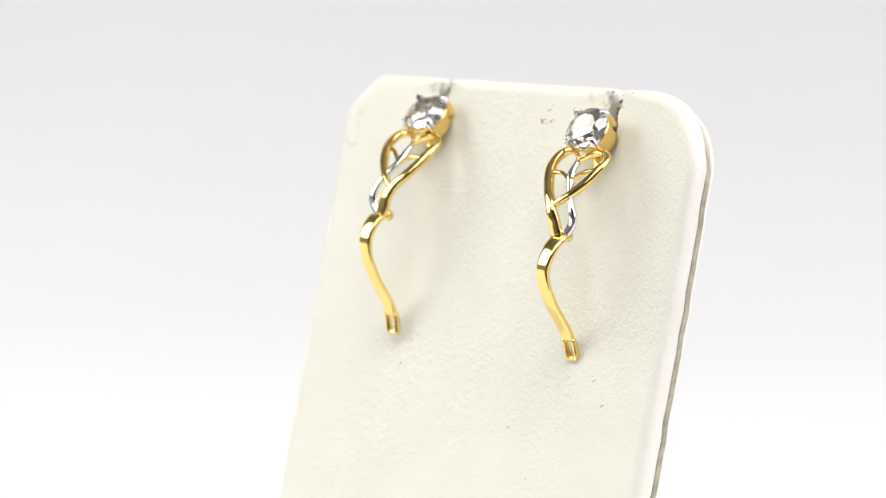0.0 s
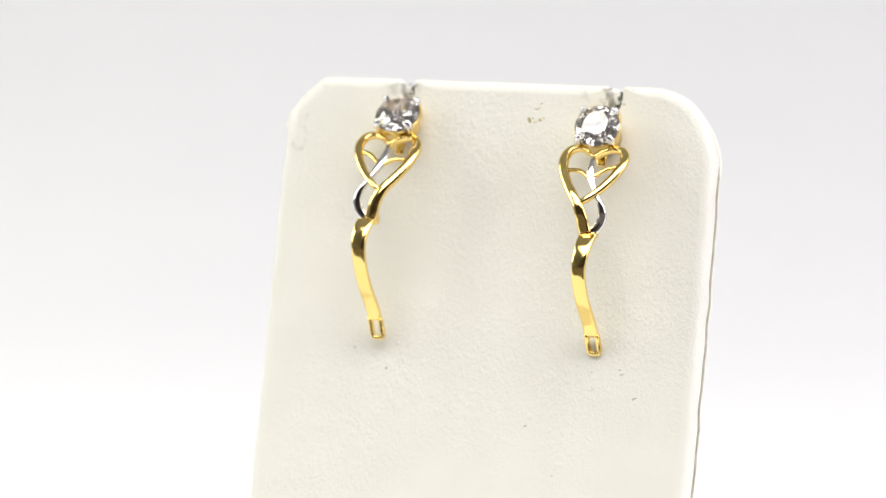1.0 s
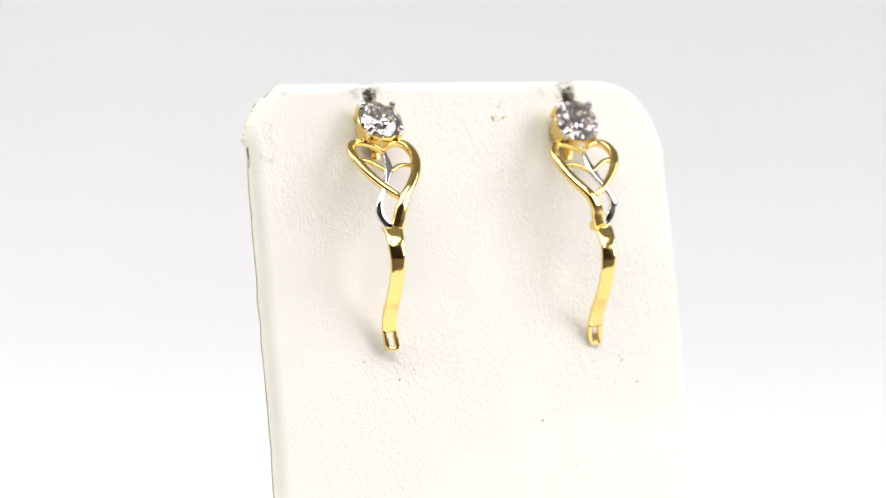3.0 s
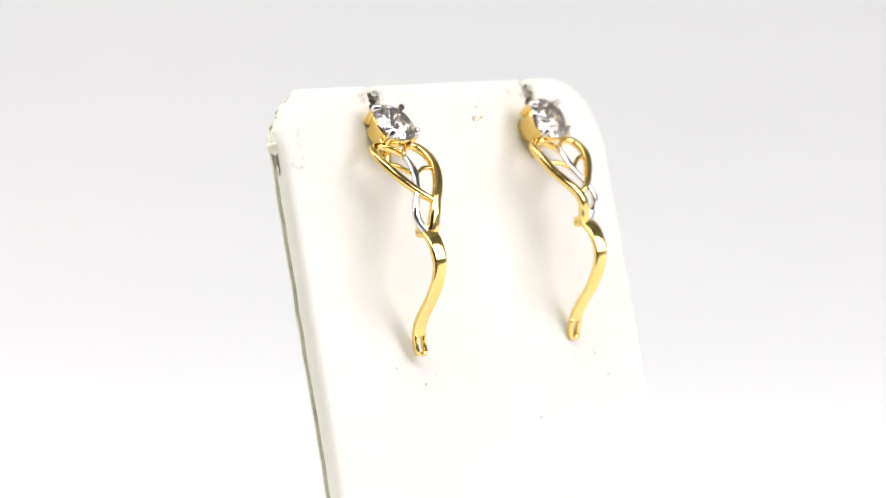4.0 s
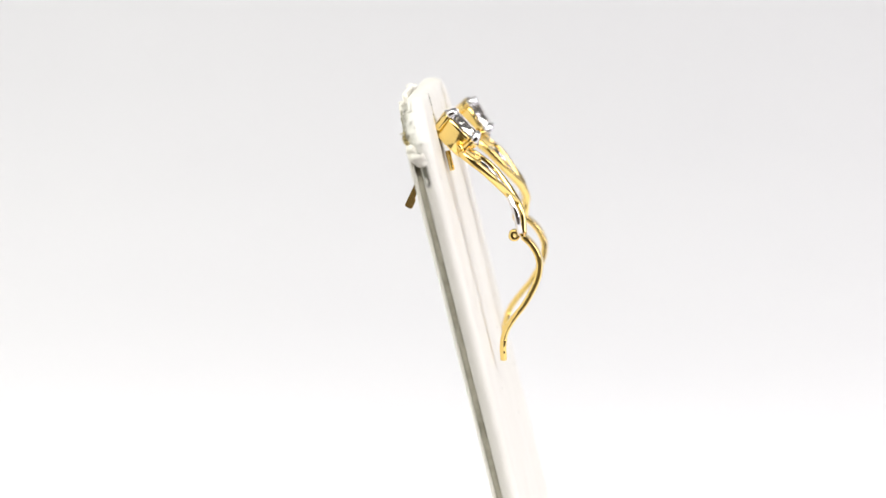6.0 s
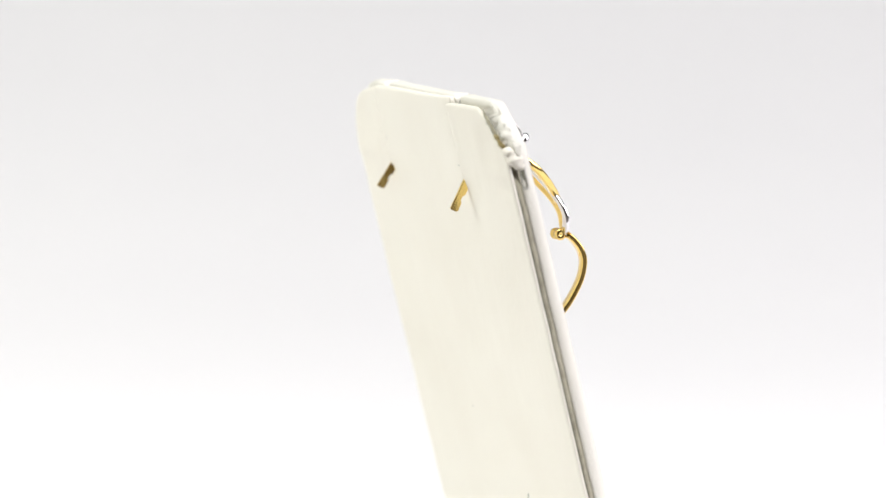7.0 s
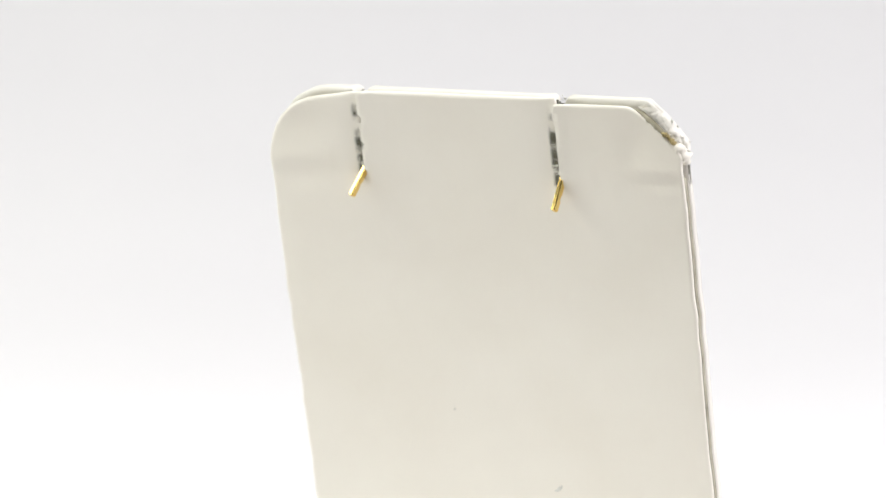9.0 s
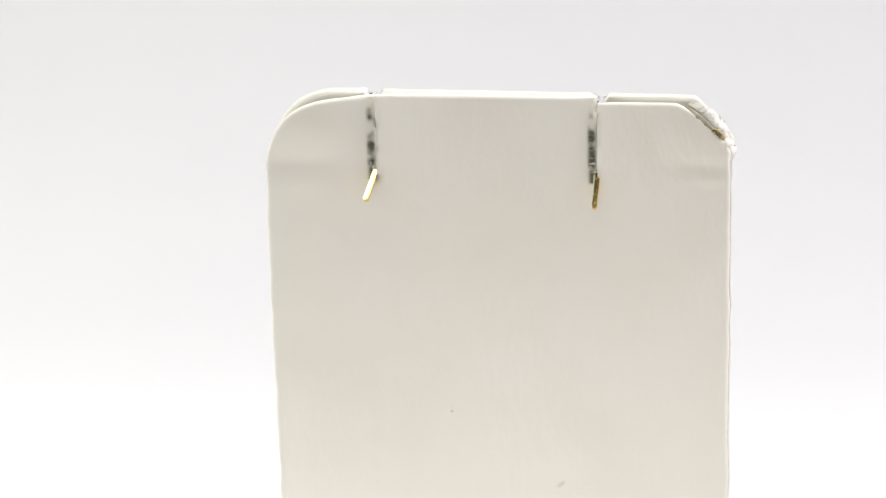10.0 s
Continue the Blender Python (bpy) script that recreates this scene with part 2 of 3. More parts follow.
def roll(bm, rows, rough):
    """A rolled, slightly crumpled strip: rows of x, level, w and radius in mm."""
    pts = spline([r[:3] for r in rows], 8)
    rad = [v.x for v in spline([(r[3], 0, 0) for r in rows], 8)]
    n, seg, rings = len(pts), 18, []
    for i, p in enumerate(pts):
        t = (pts[min(i + 1, n - 1)] - pts[max(i - 1, 0)]).normalized()
        u = t.cross(Vector((0.2, 1, 0.1))).normalized()
        v = t.cross(u)
        r = rad[i] * min(1.0, 0.35 + 0.25 * min(i, n - 1 - i))
        ring = []
        for k in range(seg):
            d = u * math.cos(k / seg * math.tau) + v * math.sin(k / seg * math.tau)
            q = p + d * r * (1 + rough * noise.noise((p + d * r) * 1.9) + 0.5 * rough * noise.noise((p + d * r) * 4.6))
            ring.append(bm.verts.new((q.x * MM, -q.y * MM, q.z * MM)))
        rings.append(ring)
    for a, b in zip(rings, rings[1:]):
        for k in range(seg):
            bm.faces.new((a[k], a[(k + 1) % seg], b[(k + 1) % seg], b[k])).smooth = True
    bm.faces.new(rings[0]), bm.faces.new(rings[-1])


def pleats(a0, a1, b0, b1, bulge):
    """A gathered strip from the line a0-a1 on the back to the line b0-b1 near the front, with uneven pleats across it."""
    bm = bmesh.new()
    rows, n, m = [], 96, 9
    away = Vector((-0.707, 0.707))
    for i in range(n + 1):
        q = i / n
        a, b = Vector(a0).lerp(Vector(a1), q), Vector(b0).lerp(Vector(b1), q)
        arch = bulge * math.sin(math.pi * q)
        wave = math.sin(math.tau * 8 * q + 3.0 * noise.noise(Vector((q * 7, 1, 0)))) * (0.6 + 0.5 * noise.noise(Vector((q * 11, 4, 0))))
        row = []
        for k in range(m + 1):
            v = k / m
            p = a.lerp(b, v) + away * (arch + 0.05 * wave * math.sin(math.pi * min(1.0, v * 1.2)))
            level = -2.1 + 1.0 * v - 0.3 * math.sin(math.pi * v) * min(1.0, 4 * q, 4 * (1 - q)) - 0.06 * wave * math.sin(math.pi * v)
            row.append(bm.verts.new((p.x * MM, -level * MM, p.y * MM)))
        rows.append(row)
    for r, t in zip(rows, rows[1:]):
        for k in range(m):
            bm.faces.new((r[k], r[k + 1], t[k + 1], t[k])).smooth = True
    bmesh.ops.solidify(bm, geom=bm.faces[:], thickness=0.08 * MM)
    return bm


def back_relief(x, w):
    """How far the back panel stands proud (mm): lips beside the slits, soft dents and folds towards the corners."""
    d = 0.0
    for c in SLITS:
        c += 0.1 - (0.4 if c > 0 else 0)
        low = min(1.0, max(0.0, (w - 55.0) / 2.0))
        if x < c:
            d += 0.32 * math.exp((x - c) / 1.3) * low
        else:
            d -= 0.26 * math.exp(-((c - x) / 1.3) ** 2) * low
    for px, pw, rx, rw, a in ((17.5, 61.0, 2.6, 1.4, -0.22), (18.0, 57.6, 3.6, 0.8, 0.16), (18.6, 55.6, 3.0, 1.1, -0.14), (14.2, 57.5, 0.5, 1.2, -0.09), (14.9, 57.3, 0.5, 1.3, 0.07),
                              (-17.6, 61.0, 1.6, 1.8, -0.16), (-19.0, 57.9, 2.6, 0.6, 0.13), (-19.6, 56.6, 2.2, 0.6, -0.16), (-20.0, 55.8, 1.6, 0.4, 0.08), (-14.8, 60.0, 0.9, 2.6, 0.08),
                              (-12.4, 57.0, 0.4, 1.0, 0.07), (-13.2, 56.4, 0.4, 0.9, -0.07), (11.5, 35.0, 0.7, 22.0, 0.05), (-9.6, 40.0, 1.0, 14.0, -0.04)):
        d += a * math.exp(-((x - px) / rx) ** 2 - ((w - pw) / rw) ** 2)
    return d + 0.05 * noise.noise(Vector((x * 0.14, w * 0.1, 8.0)))


def dented(bm):
    """Cuts the slab's rear face into a fine grid and presses the relief into it."""
    for f in bm.faces:
        f.material_index = 1 if len(f.verts) > 40 and f.calc_center_median().y > 2.2 * MM else 0
    cuts = [(k * 0.45, (1, 0, 0)) for k in range(-48, 49)] + [(46.0 + k * 0.45, (0, 0, 1)) for k in range(41)] + [(k * 3.0, (0, 0, 1)) for k in range(1, 16)]
    for at, no in cuts:
        faces = [f for f in bm.faces if f.material_index == 1]
        edges = {e for f in faces for e in f.edges}
        verts = {v for f in faces for v in f.verts}
        bmesh.ops.bisect_plane(bm, geom=faces + list(edges) + list(verts), dist=1e-7, plane_co=Vector(no) * at * MM, plane_no=no)
    for f in bm.faces:
        if f.material_index == 1:
            f.smooth, f.material_index = True, 0
    for v in bm.verts:
        if v.co.y > 2.05 * MM:
            v.co.y += back_relief(v.co.x / MM, v.co.z / MM) * MM
    return bm


def back_level(x):
    return 2.3 * (1 + 0.42 * (x - WIDTH0) / (WIDTH1 - WIDTH0))


def stain_shade_patch(root, x, w, wide, tall, face, bare):
    """A thin film of dirt or painted darkness that lies on the front, the back or the worn side of the stand; broken up
    by noise and thin towards its rim.
    """
    bm = bmesh.new()
    n, m = 10, 24
    rows = []
    for j in range(m + 1):
        ww = w + tall * j / m
        row = []
        for i in range(n + 1):
            q = x + wide * (i / n - 0.5)
            if face == "front":
                p = (q, -0.012, ww)
            elif face == "back":
                p = (q, back_level(q) + back_relief(q, ww) + 0.012, ww)
            else:
                p = (WIDTH0 + 0.22 * noise.noise(Vector((WIDTH0 * 0.35, ww * 0.35, 3.1))) - 0.03, q, ww)
            row.append(bm.verts.new(Vector(p) * MM))
        rows.append(row)
    for a, b in zip(rows, rows[1:]):
        for i in range(n):
            bm.faces.new((a[i], a[i + 1], b[i + 1], b[i])).smooth = True
    return part("stain_shade", bm, dirt_shade_film(bare, (1, 2) if face == "side" else (0, 2)), root)


def display_stand():
    root = new("display_stand")
    tagged(root, "worn white leatherette earring display stand, leaning back", "display stand")
    rng = random.Random(4)
    pad = outline(WIDTH0, WIDTH1, TALL, (3.5, 3.9, 0.85), (6.0, 6.9, 0.34), SLITS, 1.2, 7.0, 0.22)
    pad_ob = part("front_pad", slab_from(pad, [(0.6, -1.45), (0.08, -1.42), (0.0, -1.25), (0.03, -0.7), (0.19, -0.38), (0.43, -0.17), (0.78, -0.05), (1.2, 0.0)]),
         LEATHER, root, "white leatherette padded front with fine wrinkles")
    back = outline(WIDTH0 + 0.16, WIDTH1 - 0.02, TALL + 0.08, (4.9, 4.6, 0.72), (9.6, 6.8, 0.12), [c + 0.1 - (0.4 if c > 0 else 0) for c in SLITS], 0.05, 7.6, 0.22, (0.2, 0.0, 0.5))
    back_ob = part("back_panel", dented(slab_from(back, [(0.3, -2.3), (0.08, -2.26), (0.0, -2.17), (0.0, -2.02), (0.1, -1.95)])), BACKING, root, "smooth off-white card back panel")
    core = outline(WIDTH0 + 0.14, WIDTH1 - 0.03, TALL - 1.2, (5.9, 6.3, 0.6), (9.0, 7.0, 0.15), SLITS, 0.9, 6.0, 0.22)
    part("board_core", slab_from(core, [(0.0, -1.955), (0.0, -1.44)]), CARD_EDGE, root, "grey board edge between the layers")
    # torn fibres round the slits on the front, then on the back
    for c in SLITS:
        rear = 2.3 * (1 + 0.42 * (c - WIDTH0) / (WIDTH1 - WIDTH0))
        bm = bmesh.new()
        spots = [(c + rng.gauss(0, 1.0), -0.03, TALL - rng.uniform(0.3, 1.7), rng.uniform(0.05, 0.13)) for k in range(9)]
        lumps(bm, spots, rng)
        tagged(part("torn_fibre", bm, FRAY, pad_ob, "frayed fibres at the slit"), kind="stuff")
        bm = bmesh.new()
        spots = [(c + rng.choice((-1, 1)) * rng.uniform(0.55, 1.2), -0.14 + rng.uniform(-0.1, 0.04), TALL - rng.uniform(0.25, 2.2), rng.uniform(0.14, 0.28)) for k in range(8)]
        lumps(bm, spots, rng)
        tagged(part("torn_flap", bm, LEATHER, pad_ob, "curled white scraps of torn leatherette"), kind="stuff")
        bm = bmesh.new()
        front_c, c = c, c - (0.4 if c > 0 else 0)
        spots = [(c + 0.1 + rng.uniform(0.1, 0.75), -rear + 0.02 + rng.uniform(-0.05, 0.1), TALL - rng.uniform(6.3, 7.3), rng.uniform(0.1, 0.2)) for k in range(5)]
        lumps(bm, spots, rng)
        tagged(part("torn_fibre", bm, FRAY, back_ob, "frayed fibres at the slit"), kind="stuff")
        bm = bmesh.new()
        lumps(bm, [(front_c + 0.46 + rng.uniform(-0.14, 0.16), -rear * rng.uniform(0.1, 0.72), TALL - 0.75 - 0.1 * k, rng.uniform(0.22, 0.34)) for k in range(60)], rng)
        tagged(part("slit_lining", bm, SLIT_DARK, back_ob, "dark ragged lumps lining the slit"), kind="stuff")
        # grime rubbed into the surface beside the slit, on both faces
        high = 4.6 if c < 0 else 2.9
        # the back slit is nearly shut, so its darkness is painted with film
        tagged(stain_shade_patch(back_ob, c + 0.62, TALL - 7.3, 1.05, high, "back", 0.2), "grime and painted slit darkness above the post")
        tagged(stain_shade_patch(back_ob, c + 0.62, TALL - 6.9, 1.05, 6.2, "back", 0.42), "grey rubbed grime beside the slit")
        tagged(stain_shade_patch(back_ob, c + 0.55, TALL - 8.5, 1.1, 1.5, "back", 0.15), "painted darkness of the hole round the post")
        tagged(stain_shade_patch(pad_ob, front_c - (0.7 if c < 0 else 1.5), TALL - 2.5, 5.0, 2.3, "front", 0.5), "grey rubbed grime round the slit")
    # torn corner: ragged leatherette rolled over the cut, stained glue, bare core
    bm = bmesh.new()
    roll(bm, [(WIDTH0 + 4.4, -1.2, TALL - 0.6, 0.35), (WIDTH0 + 2.9, -1.25, TALL - 1.35, 0.55), (WIDTH0 + 1.5, -1.25, TALL - 2.55, 0.6), (WIDTH0 + 0.7, -1.2, TALL - 4.1, 0.55), (WIDTH0 + 0.5, -1.2, TALL - 5.6, 0.42)], 0.38)
    part("torn_corner", bm, LEATHER, pad_ob, "cream leatherette rolled over the torn corner")
    bm = bmesh.new()
    roll(bm, [(WIDTH0 + 1.0, -1.95, TALL - 3.9, 0.3), (WIDTH0 + 0.5, -1.75, TALL - 4.5, 0.6), (WIDTH0 + 0.35, -1.3, TALL - 5.2, 0.62), (WIDTH0 + 0.35, -1.1, TALL - 6.2, 0.35)], 0.45)
    part("torn_corner", bm, BACKING, pad_ob, "crumpled scrap of torn leatherette")
    bm = bmesh.new()
    spots = []
    for k in range(5):
        q = 0.35 + 0.65 * k / 4
        spots.append((WIDTH0 - 0.02 + 2.2 * max(0.0, q - 0.45) + rng.uniform(-0.1, 0.1), rng.uniform(-1.5, -0.7), TALL - 6.2 + 4.3 * q + rng.uniform(-0.15, 0.15), rng.uniform(0.12, 0.22)))
    lumps(bm, spots, rng)
    tagged(part("torn_fibre", bm, FRAY, pad_ob, "ragged grey fibres at the torn corner"), kind="stuff")
    part("folded_hem", pleats((WIDTH0 + 4.1, TALL - 0.45), (WIDTH0 + 0.6, TALL - 4.2), (WIDTH0 + 3.2, TALL - 0.25), (WIDTH0 + 0.35, TALL - 3.7), 0.3), LEATHER, back_ob,
         "pleated leatherette hem folded over the corner")
    bm = bmesh.new()
    roll(bm, [(WIDTH0 + 4.4, -1.95, TALL - 0.7, 0.12), (WIDTH0 + 3.6, -2.0, TALL - 1.35, 0.3), (WIDTH0 + 2.7, -2.0, TALL - 2.1, 0.36), (WIDTH0 + 1.9, -2.0, TALL - 2.9, 0.3), (WIDTH0 + 1.3, -1.95, TALL - 3.6, 0.14)], 0.25)
    part("bare_patch", bm, OLIVE, back_ob, "dirty olive-grey bare board at the corner")
    bm = bmesh.new()
    lumps(bm, [(WIDTH0 + 0.9 + 0.2 * k, -2.15, TALL - 3.6 + 0.2 * k, rng.uniform(0.22, 0.32)) for k in range(5)], rng)
    part("glue_bead", bm, STAIN, back_ob, "yellowed dried glue")
    tagged(stain_shade_patch(pad_ob, WIDTH0 + 1.5, TALL - 8.0, 2.2, 5.0, "front", 0.53), "grey scuffed corner")
    tagged(stain_shade_patch(pad_ob, 1.1, TALL - 8.1, 0.8, 3.4, "side", 0.15), "dirty grey worn edge")
    # old pin holes and scuffs in the front
    for x, w, r in ((3.25, 60.5, 0.24), (4.3, 60.55, 0.21), (3.75, 60.3, 0.1), (3.85, 61.6, 0.16), (4.15, 62.1, 0.1), (14.5, 36.5, 0.13), (14.3, 36.95, 0.08), (15.9, 34.3, 0.11), (5.5, 39.6, 0.07), (5.5, 31.1, 0.1), (8.6, 26.6, 0.08), (-12.3, 37.6, 0.09), (-8.9, 35.8, 0.1), (11.8, 35.0, 0.07), (12.1, 33.4, 0.06), (11.6, 36.6, 0.08), (13.2, 42.0, 0.07), (10.2, 39.2, 0.06), (-7.4, 36.6, 0.06)):
        bm = bmesh.new()
        r *= 1.35
        lumps(bm, [(x, -0.01, w, r), (x + r, -0.01, w + r * 0.6, r * 0.6)], rng)
        for v in bm.verts:
            v.co.y = max(-0.03, min(0.03, v.co.y / MM * 0.25)) * MM
        part("pin_mark", bm, STAIN if w > 50 else SMUDGE, pad_ob, "small worn pin mark")
    # shallow scratches that the clip bars' ends rubbed into the front
    for x, w in ((12.2, 34.6), (-8.3, 36.0)):
        bm = bmesh.new()
        for k in range(14):
            a, b, turn = x + rng.gauss(0, 1.0), w + rng.gauss(0, 1.5), rng.uniform(-0.5, 0.5)
            d = rng.uniform(0.2, 0.5)
            roll(bm, [(a - d * math.cos(turn), -0.03, b - d * math.sin(turn), 0.03), (a, -0.02, b + rng.uniform(-0.06, 0.06), 0.05), (a + d * math.cos(turn), -0.03, b + d * math.sin(turn), 0.03)], 0.4)
        tagged(part("scratch", bm, LEATHER, pad_ob, "shallow rubbed scratches"), kind="stuff")
    # back: a grey spot, a nick and shallow creases beside the posts
    for x, w, r in ((-5.6, 25.2, 0.5), (4.7, 32.6, 0.12), (4.7, 33.0, 0.1)):
        bm = bmesh.new()
        lumps(bm, [(x, 0, w, r)], rng)
        for v in bm.verts:
            v.co.y = (back_level(x) + back_relief(x, w)) * MM + max(-0.02, min(0.02, v.co.y / MM * 0.1)) * MM
        part("spot", bm, FRAY, back_ob, "small grey spot on the back")
    return root


stand = display_stand()
STAND = BASE @ Matrix.Rotation(radians(-0.6), 4, "Z") @ Matrix.Translation((-1.05 * MM, -10.98 * MM, 0.56 * MM)) @ Matrix.Rotation(-LEAN, 4, "X")
stand.matrix_world = STAND


# ---- earrings ----
SIDE = spline([(-22.4, -2.3), (-23.1, -1.6), (-24.5, 0.3), (-26.5, 2.05), (-28.3, 3.1), (-29.5, 3.5), (-30.6, 3.7)], 8)
BAR = [(3.75, -30.6), (4.22, -30.98), (4.68, -31.5), (5.06, -32.1), (5.34, -32.75), (5.46, -33.4), (5.4, -34.35), (5.05, -35.5), (4.35, -36.9), (3.4, -38.2), (2.55, -39.5), (2.1, -40.85), (1.95, -41.9)]


def side_o(z):
    for a, b in zip(SIDE, SIDE[1:]):
        if a.x >= z >= b.x:
            return a.y + (b.y - a.y) * (a.x - z) / max(1e-6, a.x - b.x)
    return SIDE[0].y if z > SIDE[0].x else SIDE[-1].y


def side_normal(z):
    d = side_o(z - 0.3) - side_o(z + 0.3)
    return Vector((0, 0.6, d)).normalized()


def sweep_bar(bm, path, normals, wide, thick, square=0.75, seg=14):
    """A closed bar along path (x, o, z in mm) with half widths and half thicknesses along it."""
    rings = []
    n = len(path)
    for i in range(n):
        t = (path[min(i + 1, n - 1)] - path[max(i - 1, 0)]).normalized()
        nn = (normals[i] - t * normals[i].dot(t)).normalized()
        side = t.cross(nn)
        ring = []
        for k in range(seg):
            a = k / seg * math.tau
            ca, sa = math.cos(a), math.sin(a)
            p = path[i] + side * wide[i] * math.copysign(abs(ca) ** square, ca) + nn * thick[i] * math.copysign(abs(sa) ** square, sa)
            ring.append(bm.verts.new((p.x * MM, -p.y * MM, p.z * MM)))
        rings.append(ring)
    for a, b in zip(rings, rings[1:]):
        for k in range(seg):
            f = bm.faces.new((a[k], a[(k + 1) % seg], b[(k + 1) % seg], b[k]))
            f.smooth = True
    bm.faces.new(rings[0])
    bm.faces.new(rings[-1])


def strand(name, uz, widths, thick, mat, parent, s, shape, lift=0.0, square=0.62, label="", cant=0.0):
    out, bow, fall = shape
    pts = spline([(u * s, z, w) for (u, z), w in zip(uz, widths)], 6)
    path = [Vector((p.x, side_o(p.y) + lift + (0.15 if p.x < 0 else 0.04) * p.x + cant * abs(p.x) + out * min(1.0, max(0.0, (p.y + 27.5) / 5.0)) + bow * math.exp(-((p.y + 27.6) / 1.4) ** 2) + fall * min(1.0, max(0.0, (-28.5 - p.y) / 2.0)), p.y)) for p in pts]
    nor = [side_normal(p.y) for p in pts]
    bm = bmesh.new()
    sweep_bar(bm, path, nor, [p.z for p in pts], [thick] * len(pts), square)
    return part(name, bm, mat, parent, label)


def brilliant(radius):
    """A round brilliant with table, crown, girdle and pavilion facets; girdle at level 0, table at +z."""
    bm = bmesh.new()
    r = radius
    def ring(rad, z, n, off):
        return [bm.verts.new((rad * MM * math.cos((i + off) / n * math.tau), rad * MM * math.sin((i + off) / n * math.tau), z * MM)) for i in range(n)]
    table = ring(r * 0.57, r * 0.33, 8, 0)
    star = ring(r * 0.80, r * 0.20, 8, 0.5)
    g1 = ring(r, r * 0.03, 16, 0)
    g0 = ring(r, -r * 0.03, 16, 0)
    mid = ring(r * 0.66, -r * 0.33, 16, 0.5)
    pav = ring(r * 0.28, -r * 0.62, 8, 0.5)
    for i in range(16):
        mid[i].co.z += (0.03 if i % 2 else -0.03) * r * MM
    cul = bm.verts.new((0, 0, -r * 0.86 * MM))
    bm.faces.new(table)
    for i in range(8):
        j = (i + 1) % 8
        bm.faces.new((table[i], table[j], star[i]))
        a, b, c = g1[2 * i], g1[2 * i + 1], g1[(2 * i + 2) % 16]
        bm.faces.new((table[i], star[i], a))
        bm.faces.new((star[i], b, a))
        bm.faces.new((star[i], c, b))
        bm.faces.new((star[i], table[j], c))
        p, q, t = g0[2 * i], g0[2 * i + 1], g0[(2 * i + 2) % 16]
        m0, m1, m2 = mid[2 * i], mid[2 * i + 1], mid[(2 * i + 2) % 16]
        bm.faces.new((p, q, m0))
        bm.faces.new((q, m1, m0))
        bm.faces.new((q, t, m1))
        bm.faces.new((t, m2, m1))
        bm.faces.new((m0, m1, pav[i]))
        bm.faces.new((m1, m2, pav[j]))
        bm.faces.new((m1, pav[j], pav[i]))
        bm.faces.new((pav[i], pav[j], cul))
    for i in range(16):
        bm.faces.new((g1[i], g1[(i + 1) % 16], g0[(i + 1) % 16], g0[i]))
    return bm


def lathe(prof, seg=32, close=False):
    """A turned shape about z from (radius, z) rows in mm."""
    bm = bmesh.new()
    rings = [[bm.verts.new((r * MM * math.cos(i / seg * math.tau), r * MM * math.sin(i / seg * math.tau), z * MM)) for i in range(seg)] for r, z in prof]
    pairs = list(zip(rings, rings[1:])) + ([(rings[-1], rings[0])] if close else [])
    for a, b in pairs:
        for i in range(seg):
            f = bm.faces.new((a[i], a[(i + 1) % seg], b[(i + 1) % seg], b[i]))
            f.smooth = True
    return bm


def faceted_reflector():
    """A cone of small flat bright facets, set in alternate rows: a reflector added behind the stone."""
    bm = bmesh.new()
    rows = []
    for k, (r, z) in enumerate(((1.99, -0.12), (1.58, -0.55), (1.12, -0.86), (0.62, -1.36), (0.12, -1.74))):
        n = 12
        rows.append([bm.verts.new((r * MM * math.cos((i + k / 2) / n * math.tau), r * MM * math.sin((i + k / 2) / n * math.tau), (z + (0.07 if i % 2 else -0.07) * (0 < k < 4)) * MM)) for i in range(n)])
    for a, b in zip(rows, rows[1:]):
        for i in range(12):
            j = (i + 1) % 12
            bm.faces.new((a[i], a[j], b[i]))
            bm.faces.new((b[i], a[j], b[j]))
    return bm


def shifted(bm, m):
    bmesh.ops.transform(bm, matrix=m, verts=bm.verts)
    return bm


